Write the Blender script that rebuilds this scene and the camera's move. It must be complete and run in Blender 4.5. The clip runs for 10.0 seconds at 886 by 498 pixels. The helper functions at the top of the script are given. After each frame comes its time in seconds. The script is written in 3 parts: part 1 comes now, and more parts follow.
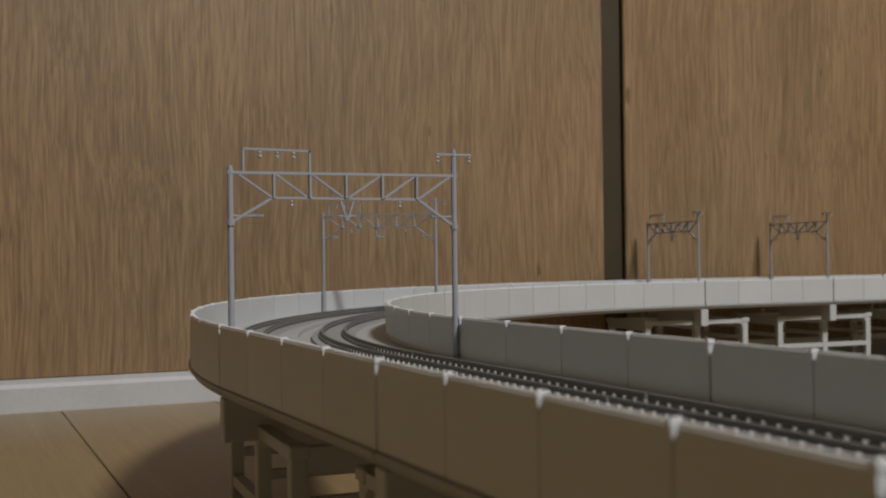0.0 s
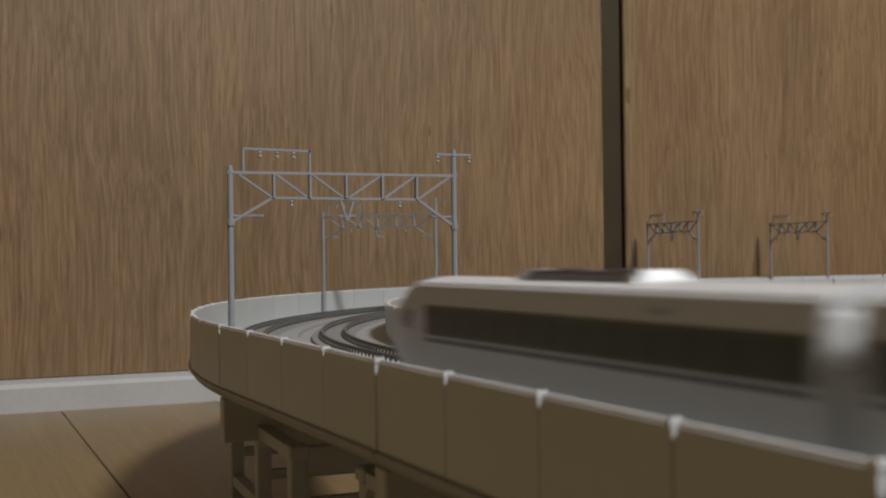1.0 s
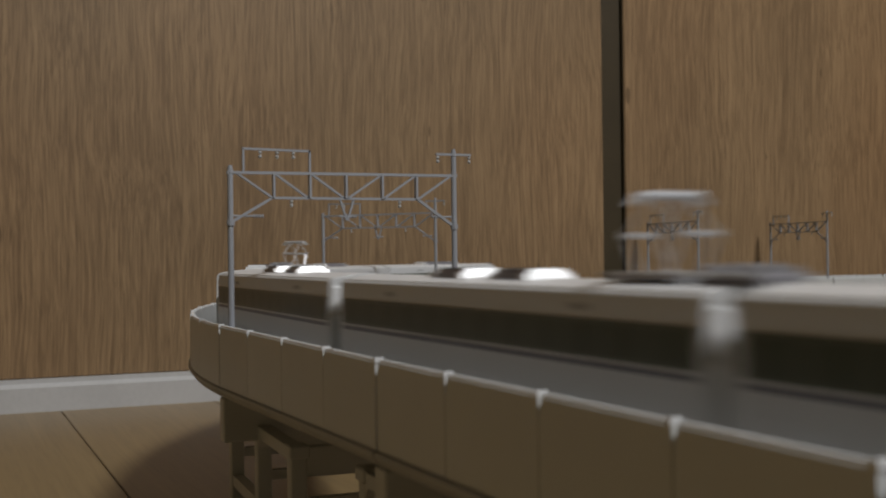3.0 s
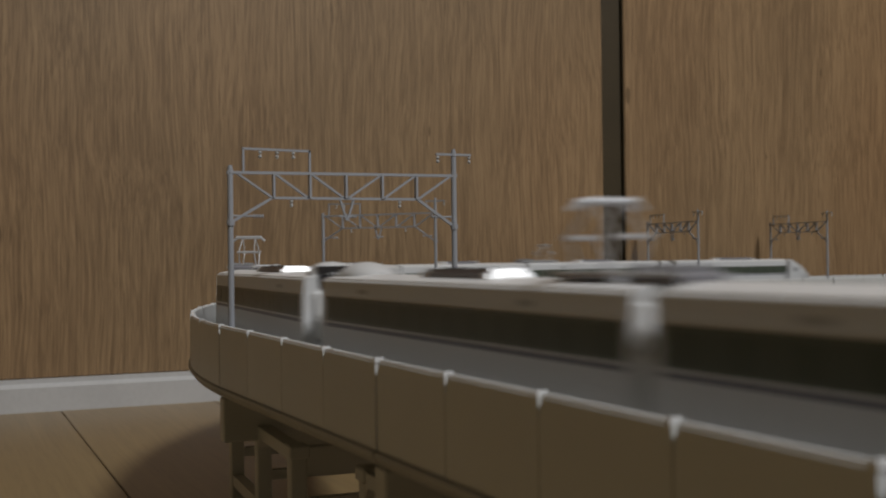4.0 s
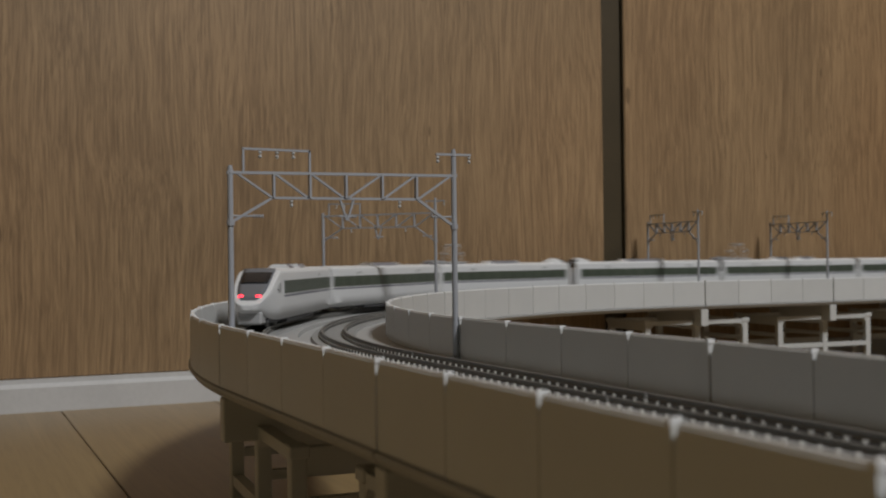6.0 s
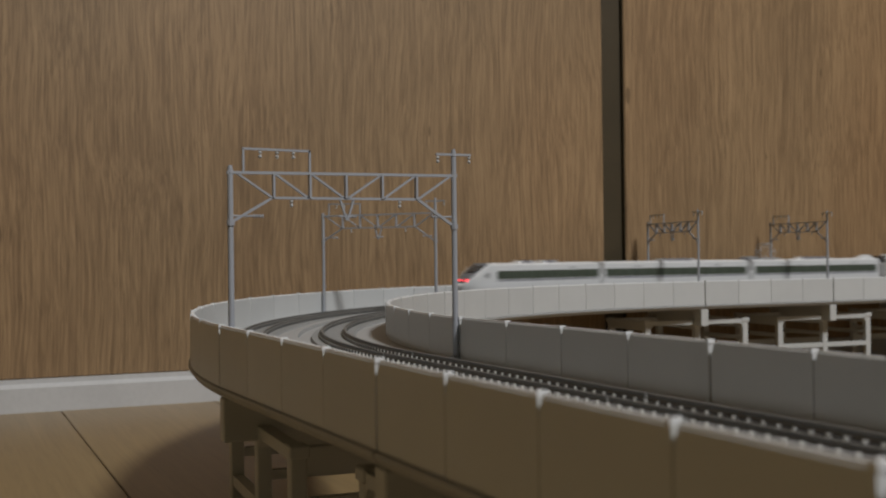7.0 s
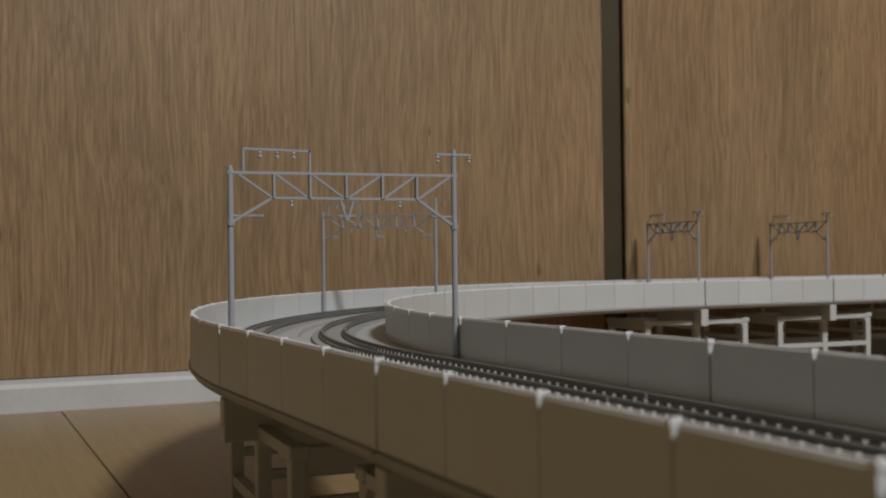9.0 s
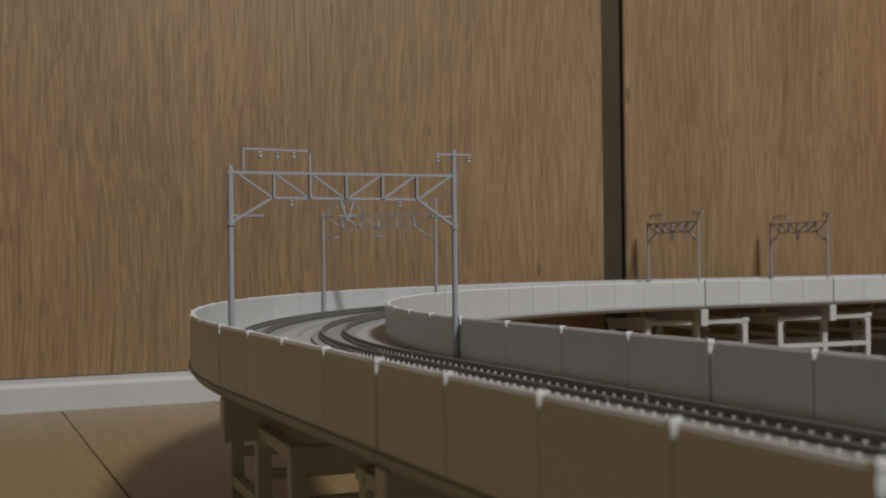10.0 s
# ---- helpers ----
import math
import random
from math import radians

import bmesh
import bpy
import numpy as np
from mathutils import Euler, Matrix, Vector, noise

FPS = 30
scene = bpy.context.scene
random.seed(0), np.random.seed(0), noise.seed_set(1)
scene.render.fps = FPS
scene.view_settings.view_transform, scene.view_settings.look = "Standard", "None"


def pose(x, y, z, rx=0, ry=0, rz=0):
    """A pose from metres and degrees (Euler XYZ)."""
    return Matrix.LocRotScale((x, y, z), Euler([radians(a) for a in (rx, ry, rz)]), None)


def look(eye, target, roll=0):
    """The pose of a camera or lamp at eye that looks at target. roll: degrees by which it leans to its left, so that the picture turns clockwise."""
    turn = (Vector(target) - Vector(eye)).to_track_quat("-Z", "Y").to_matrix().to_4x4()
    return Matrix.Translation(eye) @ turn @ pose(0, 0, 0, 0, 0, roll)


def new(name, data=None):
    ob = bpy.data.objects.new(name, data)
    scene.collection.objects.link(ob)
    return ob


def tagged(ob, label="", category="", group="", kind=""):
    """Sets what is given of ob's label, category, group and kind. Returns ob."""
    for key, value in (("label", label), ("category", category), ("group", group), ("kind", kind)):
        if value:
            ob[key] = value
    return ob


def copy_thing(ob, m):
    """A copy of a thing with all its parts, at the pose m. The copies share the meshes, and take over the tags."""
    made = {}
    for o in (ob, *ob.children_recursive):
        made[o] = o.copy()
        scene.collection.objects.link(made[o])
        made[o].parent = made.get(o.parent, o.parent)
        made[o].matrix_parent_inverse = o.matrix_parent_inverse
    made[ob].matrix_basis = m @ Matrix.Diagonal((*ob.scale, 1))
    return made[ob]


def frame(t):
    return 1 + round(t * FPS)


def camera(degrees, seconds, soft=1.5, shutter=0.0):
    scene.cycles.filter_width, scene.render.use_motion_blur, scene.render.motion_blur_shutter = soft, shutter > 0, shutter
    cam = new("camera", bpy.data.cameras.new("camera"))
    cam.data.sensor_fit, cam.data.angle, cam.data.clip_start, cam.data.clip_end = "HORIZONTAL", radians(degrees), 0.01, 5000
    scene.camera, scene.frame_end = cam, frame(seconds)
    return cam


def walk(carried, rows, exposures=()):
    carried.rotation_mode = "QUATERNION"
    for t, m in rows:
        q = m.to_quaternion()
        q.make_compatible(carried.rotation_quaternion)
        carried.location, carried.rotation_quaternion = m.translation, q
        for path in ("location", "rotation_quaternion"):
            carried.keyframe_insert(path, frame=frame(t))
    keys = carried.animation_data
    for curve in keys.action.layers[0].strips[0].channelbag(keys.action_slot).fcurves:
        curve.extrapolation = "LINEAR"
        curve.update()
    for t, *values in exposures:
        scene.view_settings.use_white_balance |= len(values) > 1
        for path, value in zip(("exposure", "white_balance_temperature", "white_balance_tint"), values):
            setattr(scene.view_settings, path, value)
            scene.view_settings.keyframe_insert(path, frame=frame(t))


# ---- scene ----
EXPOSURES = ((0.0, 0.0), (0.6, -0.01), (1.0, -0.07), (1.5, -0.22), (2.0, -0.26), (2.5, -0.27), (3.8, -0.38), (4.8, -0.36), (5.45, -0.43), (5.75, -0.31), (6.8, -0.11), (7.5, -0.06), (10.0, -0.04))
LAMP_W = 65.0
GAPS = (-0.0366, -0.0151)
BOARD_AT = -0.0535
N_NEAR, N_FAR = 14, 17
PT_TOP, PT_LOW, PT_KNEE, PT_KNEE_IN = 0.0261, 0.0188, 0.0114, 0.0103
SA, SB, SC = 0.5134, -0.28812, -0.00207
# ---- the track plan (metres) ----
EYE = 0.0955                              # height of the lens over the floor
U = Vector((0.42170, -0.90674))           # along the near straight, towards the camera's side
NI = Vector((0.90674, 0.42170))           # from the outer wall to the inside of the bend
JO = Vector((-0.06220, 0.31926))          # end of the bend on the outer wall
RO, WIDE = 0.43703, 0.07718               # radius of the outer wall, width of the viaduct
TURN = radians(91.0)
CEN = JO + NI * RO
A0 = math.atan2(-NI.y, -NI.x)
TRACK_OUT, TRACK_IN = 0.0221, 0.0551      # both tracks, from the outer wall
RT = RO - TRACK_OUT
FAR_TURN = A0 - TURN
FAR_DIR = Vector((math.sin(FAR_TURN), -math.cos(FAR_TURN)))
Z_TOP, Z_RAIL, Z_DECK, Z_LIP, Z_UNDER = EYE - 0.0184, EYE - 0.0285, EYE - 0.0320, EYE - 0.0374, EYE - 0.0396
S_NEAR, S_FAR = -0.0075, -(TURN * RT) - 0.0118   # joints at both ends of the bend
PIECE = 0.124
SKEW = 0.0545                             # the pieces' ends stand a little out of square
DROP = 0.00055                            # the near straight tilts down to its outer edge
BULGE = 0.0020                            # the inner parapet stands wider in the bend


def on_track(s, off):
    """The place at s along the outer track (positive on the near straight), off inwards from the outer wall."""
    if s >= 0:
        return JO + NI * off + U * s
    a = -s / RT
    if a <= TURN:
        b = A0 - a
        return CEN + Vector((math.cos(b), math.sin(b))) * (RO - off)
    return CEN + Vector((math.cos(FAR_TURN), math.sin(FAR_TURN))) * (RO - off) + FAR_DIR * (-s - TURN * RT)


def sag(s, o):
    """How far the near straight tilts down towards its outer edge, eased in along the first piece."""
    k = min(1.0, max(0.0, (s - S_NEAR) / PIECE))
    return -DROP * k * (1 - 1.4 * max(0.0, (o - 0.03) / (WIDE - 0.03)))


def place(s, o, z):
    """A point of the viaduct at s, o inwards and z up: ends out of square, the near straight tilted, the bend's inner edge a little wider."""
    w = max(0.0, min(1.0, (S_NEAR - s) / 0.06, (s - S_FAR) / 0.06))
    p = on_track(s + SKEW * o, o + BULGE * w * max(0.0, (o - 0.065) / (WIDE - 0.065)))
    return (p.x, p.y, z + (sag(s, o) if z > Z_DECK - 0.001 else 0.0))


def heading(s):
    """The direction of travel (decreasing s) at s, as an angle."""
    d = on_track(s - 0.002, TRACK_OUT) - on_track(s + 0.002, TRACK_OUT)
    return math.atan2(d.y, d.x)


# ---- camera ----
cam = camera(43.14, 10.0, soft=1.9, shutter=0.6)
HERE = look((0, 0, EYE), (0, 1, EYE + math.tan(radians(0.528))), -0.686)
walk(cam, [(0.0, HERE), (10.0, HERE)], exposures=EXPOSURES)
cam.data.dof.use_dof = True
cam.data.dof.focus_distance, cam.data.dof.aperture_fstop = 0.41, 32.0

# ---- the room's directions ----
WALL_DIR = FAR_DIR.copy()
WALL_N = Vector((WALL_DIR.y, -WALL_DIR.x))           # from the wall into the room
WALL_O = on_track(S_FAR, 0) - WALL_N * 0.010         # a point of the wardrobe's front


def room(a, d, z=0.0):
    """A place a along the wardrobe front and d in front of it."""
    p = WALL_O + WALL_DIR * a + WALL_N * d
    return Vector((p.x, p.y, z))


# ---- light ----
world = bpy.data.worlds.new("world")
scene.world = world
world.use_nodes = True
world.node_tree.nodes["Background"].inputs[0].default_value = (1.0, 0.94, 0.80, 1)
world.node_tree.nodes["Background"].inputs[1].default_value = 0.005
lamp_data = bpy.data.lights.new("ceiling_light", "AREA")
lamp_data.shape, lamp_data.size, lamp_data.energy, lamp_data.color = "DISK", 0.50, LAMP_W, (0.975, 0.985, 1.0)
lamp = new("ceiling_light", lamp_data)
LAMP_AT = Vector((*(WALL_O + WALL_DIR * 0.28 + WALL_N * 2.20), 2.32))
lamp.matrix_world = look(LAMP_AT, (0.1, 0.6, 0.1))


# ---- materials ----
def material(name, colour, rough=0.5, metal=0.0, vary=0.08, grain=0.0, scale=40.0, fine=600.0, bump=0.0, random_tone=0.0, spec=0.5, coat=0.0):
    """A surface with broad stains, fine grain and relief at real size."""
    m = bpy.data.materials.new(name)
    m.use_nodes = True
    n, l = m.node_tree.nodes, m.node_tree.links
    b = n["Principled BSDF"]
    b.inputs["Roughness"].default_value, b.inputs["Metallic"].default_value = rough, metal
    b.inputs["Specular IOR Level"].default_value = spec
    b.inputs["Coat Weight"].default_value = coat
    co = n.new("ShaderNodeTexCoord")
    big = n.new("ShaderNodeTexNoise")
    big.inputs["Scale"].default_value, big.inputs["Detail"].default_value = scale, 4
    small = n.new("ShaderNodeTexNoise")
    small.inputs["Scale"].default_value, small.inputs["Detail"].default_value = fine, 3
    l.new(co.outputs["Object"], big.inputs["Vector"])
    l.new(co.outputs["Object"], small.inputs["Vector"])
    mix = n.new("ShaderNodeMix")
    mix.data_type = "RGBA"
    dark = [c * (1 - vary) for c in colour]
    light = [min(1, c * (1 + vary)) for c in colour]
    mix.inputs["A"].default_value, mix.inputs["B"].default_value = (*dark, 1), (*light, 1)
    l.new(big.outputs["Fac"], mix.inputs["Factor"])
    last = mix.outputs["Result"]
    if grain or random_tone:
        hsv = n.new("ShaderNodeHueSaturation")
        add = n.new("ShaderNodeMath")
        add.operation = "MULTIPLY_ADD"
        l.new(small.outputs["Fac"], add.inputs[0])
        add.inputs[1].default_value, add.inputs[2].default_value = 2 * grain, 1 - grain
        value = add.outputs[0]
        if random_tone:
            info = n.new("ShaderNodeObjectInfo")
            tone = n.new("ShaderNodeMath")
            tone.operation = "MULTIPLY_ADD"
            l.new(info.outputs["Random"], tone.inputs[0])
            tone.inputs[1].default_value = 2 * random_tone
            sub = n.new("ShaderNodeMath")
            sub.operation = "SUBTRACT"
            l.new(value, sub.inputs[0])
            sub.inputs[1].default_value = random_tone
            l.new(sub.outputs[0], tone.inputs[2])
            value = tone.outputs[0]
        l.new(value, hsv.inputs["Value"])
        l.new(last, hsv.inputs["Color"])
        last = hsv.outputs["Color"]
    l.new(last, b.inputs["Base Color"])
    if bump:
        bp = n.new("ShaderNodeBump")
        bp.inputs["Strength"].default_value, bp.inputs["Distance"].default_value = bump, 0.0004
        l.new(small.outputs["Fac"], bp.inputs["Height"])
        l.new(bp.outputs["Normal"], b.inputs["Normal"])
    return m


def glow(name, colour, strength):
    m = material(name, colour, 0.3)
    b = m.node_tree.nodes["Principled BSDF"]
    b.inputs["Emission Color"].default_value, b.inputs["Emission Strength"].default_value = (*colour, 1), strength
    return m


def wood_veneer(name, light, mid, dark, along="Z", fine=1.0, rough=0.45, bump=0.25, tone=0.0):
    """Straight-grained veneer: broad cathedral bands, narrow streaks and short dark pores, stretched along one axis."""
    m = bpy.data.materials.new(name)
    m.use_nodes = True
    n, l = m.node_tree.nodes, m.node_tree.links
    b = n["Principled BSDF"]
    b.inputs["Roughness"].default_value = rough
    co = n.new("ShaderNodeTexCoord")

    warp = n.new("ShaderNodeTexNoise")
    wm = n.new("ShaderNodeMapping")
    v = [11.0 * fine] * 3
    v["XYZ".index(along)] = 5.0 * fine
    wm.inputs["Scale"].default_value = v
    l.new(co.outputs["Object"], wm.inputs["Vector"])
    l.new(wm.outputs["Vector"], warp.inputs["Vector"])
    warp.inputs["Scale"].default_value, warp.inputs["Detail"].default_value = 1.0, 2
    centred = n.new("ShaderNodeVectorMath")
    centred.operation = "MULTIPLY_ADD"
    l.new(warp.outputs["Color"], centred.inputs[0])
    centred.inputs[1].default_value = (0.022, 0.022, 0.022)
    l.new(co.outputs["Object"], centred.inputs[2])

    def stretched(scale, length, detail, kind="ShaderNodeTexNoise", distortion=0.0):
        mp = n.new("ShaderNodeMapping")
        v = [scale, scale, scale]
        v["XYZ".index(along)] = scale / length
        mp.inputs["Scale"].default_value = v
        l.new(centred.outputs[0], mp.inputs["Vector"])
        tx = n.new(kind)
        tx.inputs["Scale"].default_value, tx.inputs["Detail"].default_value = 1.0, detail
        tx.inputs["Distortion"].default_value = distortion
        l.new(mp.outputs["Vector"], tx.inputs["Vector"])
        return tx.outputs["Fac"]

    bands = stretched(14 * fine, 5, 4, distortion=1.2)
    streak = stretched(600 * fine, 38, 5)
    pores = stretched(1150 * fine, 22, 3)
    ray = stretched(480 * fine, 44, 3)
    zone = stretched(16 * fine, 4, 3)
    r1 = n.new("ShaderNodeValToRGB")
    r1.color_ramp.elements[0].position, r1.color_ramp.elements[0].color = 0.38, (*mid, 1)
    r1.color_ramp.elements[1].position, r1.color_ramp.elements[1].color = 0.63, (*light, 1)
    s = n.new("ShaderNodeMix")
    s.inputs["Factor"].default_value = 0.72
    l.new(bands, s.inputs["A"])
    l.new(streak, s.inputs["B"])
    l.new(s.outputs["Result"], r1.inputs["Fac"])
    r2 = n.new("ShaderNodeValToRGB")
    r2.color_ramp.elements[0].position, r2.color_ramp.elements[0].color = 0.34, (1, 1, 1, 1)
    r2.color_ramp.elements[1].position, r2.color_ramp.elements[1].color = 0.50, (0, 0, 0, 1)
    l.new(pores, r2.inputs["Fac"])
    half = n.new("ShaderNodeMath")
    half.operation = "MULTIPLY"
    half.inputs[1].default_value = 0.38
    l.new(r2.outputs["Color"], half.inputs[0])
    mix = n.new("ShaderNodeMix")
    mix.data_type = "RGBA"
    l.new(half.outputs[0], mix.inputs["Factor"])
    l.new(r1.outputs["Color"], mix.inputs["A"])
    mix.inputs["B"].default_value = (*dark, 1)
    last = mix.outputs["Result"]
    # pale rays, gathered in zones of livelier figure
    rr = n.new("ShaderNodeValToRGB")
    rr.color_ramp.elements[0].position, rr.color_ramp.elements[0].color = 0.52, (0, 0, 0, 1)
    rr.color_ramp.elements[1].position, rr.color_ramp.elements[1].color = 0.66, (1, 1, 1, 1)
    l.new(ray, rr.inputs["Fac"])
    zr = n.new("ShaderNodeValToRGB")
    zr.color_ramp.elements[0].position, zr.color_ramp.elements[0].color = 0.45, (0.12, 0.12, 0.12, 1)
    zr.color_ramp.elements[1].position, zr.color_ramp.elements[1].color = 0.62, (0.62, 0.62, 0.62, 1)
    l.new(zone, zr.inputs["Fac"])
    zm = n.new("ShaderNodeMath")
    zm.operation = "MULTIPLY"
    l.new(rr.outputs["Color"], zm.inputs[0])
    l.new(zr.outputs["Color"], zm.inputs[1])
    rays = n.new("ShaderNodeMix")
    rays.data_type = "RGBA"
    l.new(zm.outputs[0], rays.inputs["Factor"])
    l.new(last, rays.inputs["A"])
    rays.inputs["B"].default_value = (*[c * 1.14 for c in light], 1)
    last = rays.outputs["Result"]
    # broad tint and a few dark flecks
    tint = stretched(3.2 * fine, 2.2, 2)
    warm = n.new("ShaderNodeMix")
    warm.data_type, warm.blend_type = "RGBA", "MULTIPLY"
    warm.inputs["Factor"].default_value = 1.0
    tr = n.new("ShaderNodeValToRGB")
    tr.color_ramp.elements[0].position, tr.color_ramp.elements[0].color = 0.35, (0.92, 0.945, 0.96, 1)
    tr.color_ramp.elements[1].position, tr.color_ramp.elements[1].color = 0.65, (1.06, 1.0, 0.95, 1)
    l.new(tint, tr.inputs["Fac"])
    l.new(last, warm.inputs["A"])
    l.new(tr.outputs["Color"], warm.inputs["B"])
    fleck = stretched(105 * fine, 3.2, 1)
    fr = n.new("ShaderNodeValToRGB")
    fr.color_ramp.elements[0].position, fr.color_ramp.elements[0].color = 0.76, (0, 0, 0, 1)
    fr.color_ramp.elements[1].position, fr.color_ramp.elements[1].color = 0.80, (0.7, 0.7, 0.7, 1)
    l.new(fleck, fr.inputs["Fac"])
    fm = n.new("ShaderNodeMix")
    fm.data_type = "RGBA"
    l.new(fr.outputs["Color"], fm.inputs["Factor"])
    l.new(warm.outputs["Result"], fm.inputs["A"])
    fm.inputs["B"].default_value = (*dark, 1)
    last = fm.outputs["Result"]
    if tone:
        info = n.new("ShaderNodeObjectInfo")
        ma = n.new("ShaderNodeMath")
        ma.operation = "MULTIPLY_ADD"
        l.new(info.outputs["Random"], ma.inputs[0])
        ma.inputs[1].default_value, ma.inputs[2].default_value = 2 * tone, 1 - tone
        hsv = n.new("ShaderNodeHueSaturation")
        l.new(ma.outputs[0], hsv.inputs["Value"])
        l.new(last, hsv.inputs["Color"])
        last = hsv.outputs["Color"]
    l.new(last, b.inputs["Base Color"])
    bp = n.new("ShaderNodeBump")
    bp.inputs["Strength"].default_value, bp.inputs["Distance"].default_value = bump, 0.0003
    l.new(streak, bp.inputs["Height"])
    l.new(bp.outputs["Normal"], b.inputs["Normal"])
    return m


M_DOOR = wood_veneer("oak_veneer", (0.392, 0.254, 0.134), (0.240, 0.150, 0.078), (0.132, 0.083, 0.042))
M_FLOOR = wood_veneer("floor_board", (0.298, 0.206, 0.098), (0.262, 0.180, 0.085), (0.20, 0.137, 0.063), "Y", 0.5, 0.35, 0.1, 0.06)
M_DARK = material("dark_brown_wood", (0.062, 0.045, 0.022), 0.5, vary=0.2, grain=0.1)
M_BASE = material("white_lacquer", (0.56, 0.55, 0.54), 0.5, vary=0.10, grain=0.06, scale=25, fine=350, bump=0.25)
# unseen walls and ceiling: dark olive chosen to dim and tint bounce light
M_PLASTER = material("wall_plaster", (0.062, 0.067, 0.030), 0.9, vary=0.06, grain=0.05, scale=3, fine=300, bump=0.3)
M_CEIL = material("ceiling_paint", (0.150, 0.160, 0.085), 0.9, vary=0.04, scale=3)
M_GREY = material("grey_plastic", (0.40, 0.40, 0.395), 0.5, vary=0.05, grain=0.03, scale=60, fine=2500, bump=0.12)
M_PANEL = material("parapet_plastic", (0.61, 0.615, 0.605), 0.42, vary=0.05, grain=0.03, scale=60, fine=2500, bump=0.1, random_tone=0.03)
# brighter copy of the parapet plastic, for edges that the lamp lights
M_LIT_EDGE = material("parapet_lit_edge", (0.82, 0.82, 0.82), 0.4, vary=0.05)
M_SLAB = material("slab_grey", (0.29, 0.29, 0.285), 0.65, vary=0.08, grain=0.06, fine=3000, bump=0.3)
M_PIER = material("pier_plastic", (0.56, 0.56, 0.54), 0.5, vary=0.06, grain=0.04, fine=2500, bump=0.15)
M_RAIL = material("blackened_rail", (0.19, 0.186, 0.175), 0.45, 0.2, vary=0.15)
# pale colour standing for lamp-lit slab seen between the rail pads
M_LIT_SLAB = material("lit_slab_pale", (0.80, 0.79, 0.76), 0.35, vary=0.08)
M_SLEEPER = material("sleeper_plastic", (0.12, 0.117, 0.11), 0.6, vary=0.1)
M_POLE = material("grey_pole_plastic", (0.36, 0.37, 0.40), 0.45, vary=0.06, grain=0.04, fine=3000)
M_WHITE = material("train_white", (0.69, 0.69, 0.69), 0.42, vary=0.03, spec=0.35)
M_GLASS = material("tinted_window_band", (0.078, 0.093, 0.070), 0.34, vary=0.2, spec=0.3)
M_STRIPE = material("dark_blue_stripe", (0.20, 0.20, 0.235), 0.4)
M_MASK = material("grey_cab_mask", (0.16, 0.165, 0.18), 0.3)
M_SKIRT = material("grey_skirt", (0.40, 0.40, 0.40), 0.5)
M_UNDER = material("underframe_grey", (0.09, 0.09, 0.095), 0.6, vary=0.15)
M_GEAR = material("silver_roof_gear", (0.42, 0.42, 0.45), 0.35, 0.5, vary=0.12)
# train white made brighter where lamp light falls, on roofs and car ends
M_LIT_WHITE = material("train_white_lit", (0.86, 0.86, 0.86), 0.35, vary=0.03)
M_GAP_SHADE = material("gap_shade_grey", (0.58, 0.58, 0.57), 0.6)
M_SCREEN = material("black_windscreen", (0.018, 0.018, 0.02), 0.22)
M_BELLOWS = material("gangway_rubber", (0.16, 0.16, 0.16), 0.7)
M_METAL = material("bare_metal", (0.72, 0.73, 0.76), 0.35, 0.5)
M_UNIT = material("cooler_housing", (0.25, 0.24, 0.255), 0.45, vary=0.06)
M_ENDCAP = material("bright_silver_paint", (0.93, 0.93, 0.94), 0.38, 0.5, vary=0.03)
M_RED = glow("tail_lamp_red", (1.0, 0.03, 0.05), 4.5)
M_INSUL = material("insulator_pale", (0.5, 0.5, 0.5), 0.3)


# ---- building helpers ----
def part(name, bm, mat, parent=None, label="", smooth=False):
    me = bpy.data.meshes.new(name)
    bm.normal_update()
    bm.to_mesh(me)
    bm.free()
    me.materials.append(mat)
    if smooth:
        for p in me.polygons:
            p.use_smooth = True
    ob = new(name, me)
    if parent:
        ob.parent = parent
    if label:
        tagged(ob, label)
    return ob


def empty(name, m, label, category, group="", kind=""):
    ob = new(name)
    ob.empty_display_size = 0.01
    ob.matrix_basis = m
    return tagged(ob, label, category, group, kind)


def add_box(bm, x0, x1, y0, y1, z0, z1, m=None, bevel=0.0):
    before = set(bm.verts)
    vs = [bm.verts.new((x, y, z)) for z in (z0, z1) for y in (y0, y1) for x in (x0, x1)]
    for f in ((0, 2, 3, 1), (4, 5, 7, 6), (0, 1, 5, 4), (2, 6, 7, 3), (0, 4, 6, 2), (1, 3, 7, 5)):
        bm.faces.new([vs[i] for i in f])
    if bevel:
        edges = {e for v in vs for e in v.link_edges}
        bmesh.ops.bevel(bm, geom=list(edges), offset=bevel, segments=1, affect="EDGES")
    if m:
        bmesh.ops.transform(bm, matrix=m, verts=[v for v in bm.verts if v not in before])


def box(x0, x1, y0, y1, z0, z1, bevel=0.0):
    bm = bmesh.new()
    add_box(bm, x0, x1, y0, y1, z0, z1, None, bevel)
    return bm


def add_rod(bm, a, b, r, seg=8, r2=None):
    a, b = Vector(a), Vector(b)
    d = b - a
    m = Matrix.Translation((a + b) / 2) @ d.to_track_quat("Z", "Y").to_matrix().to_4x4()
    bmesh.ops.create_cone(bm, cap_ends=True, segments=seg, radius1=r, radius2=r if r2 is None else r2, depth=d.length, matrix=m)


def rod(a, b, r, seg=8, r2=None):
    bm = bmesh.new()
    add_rod(bm, a, b, r, seg, r2)
    return bm


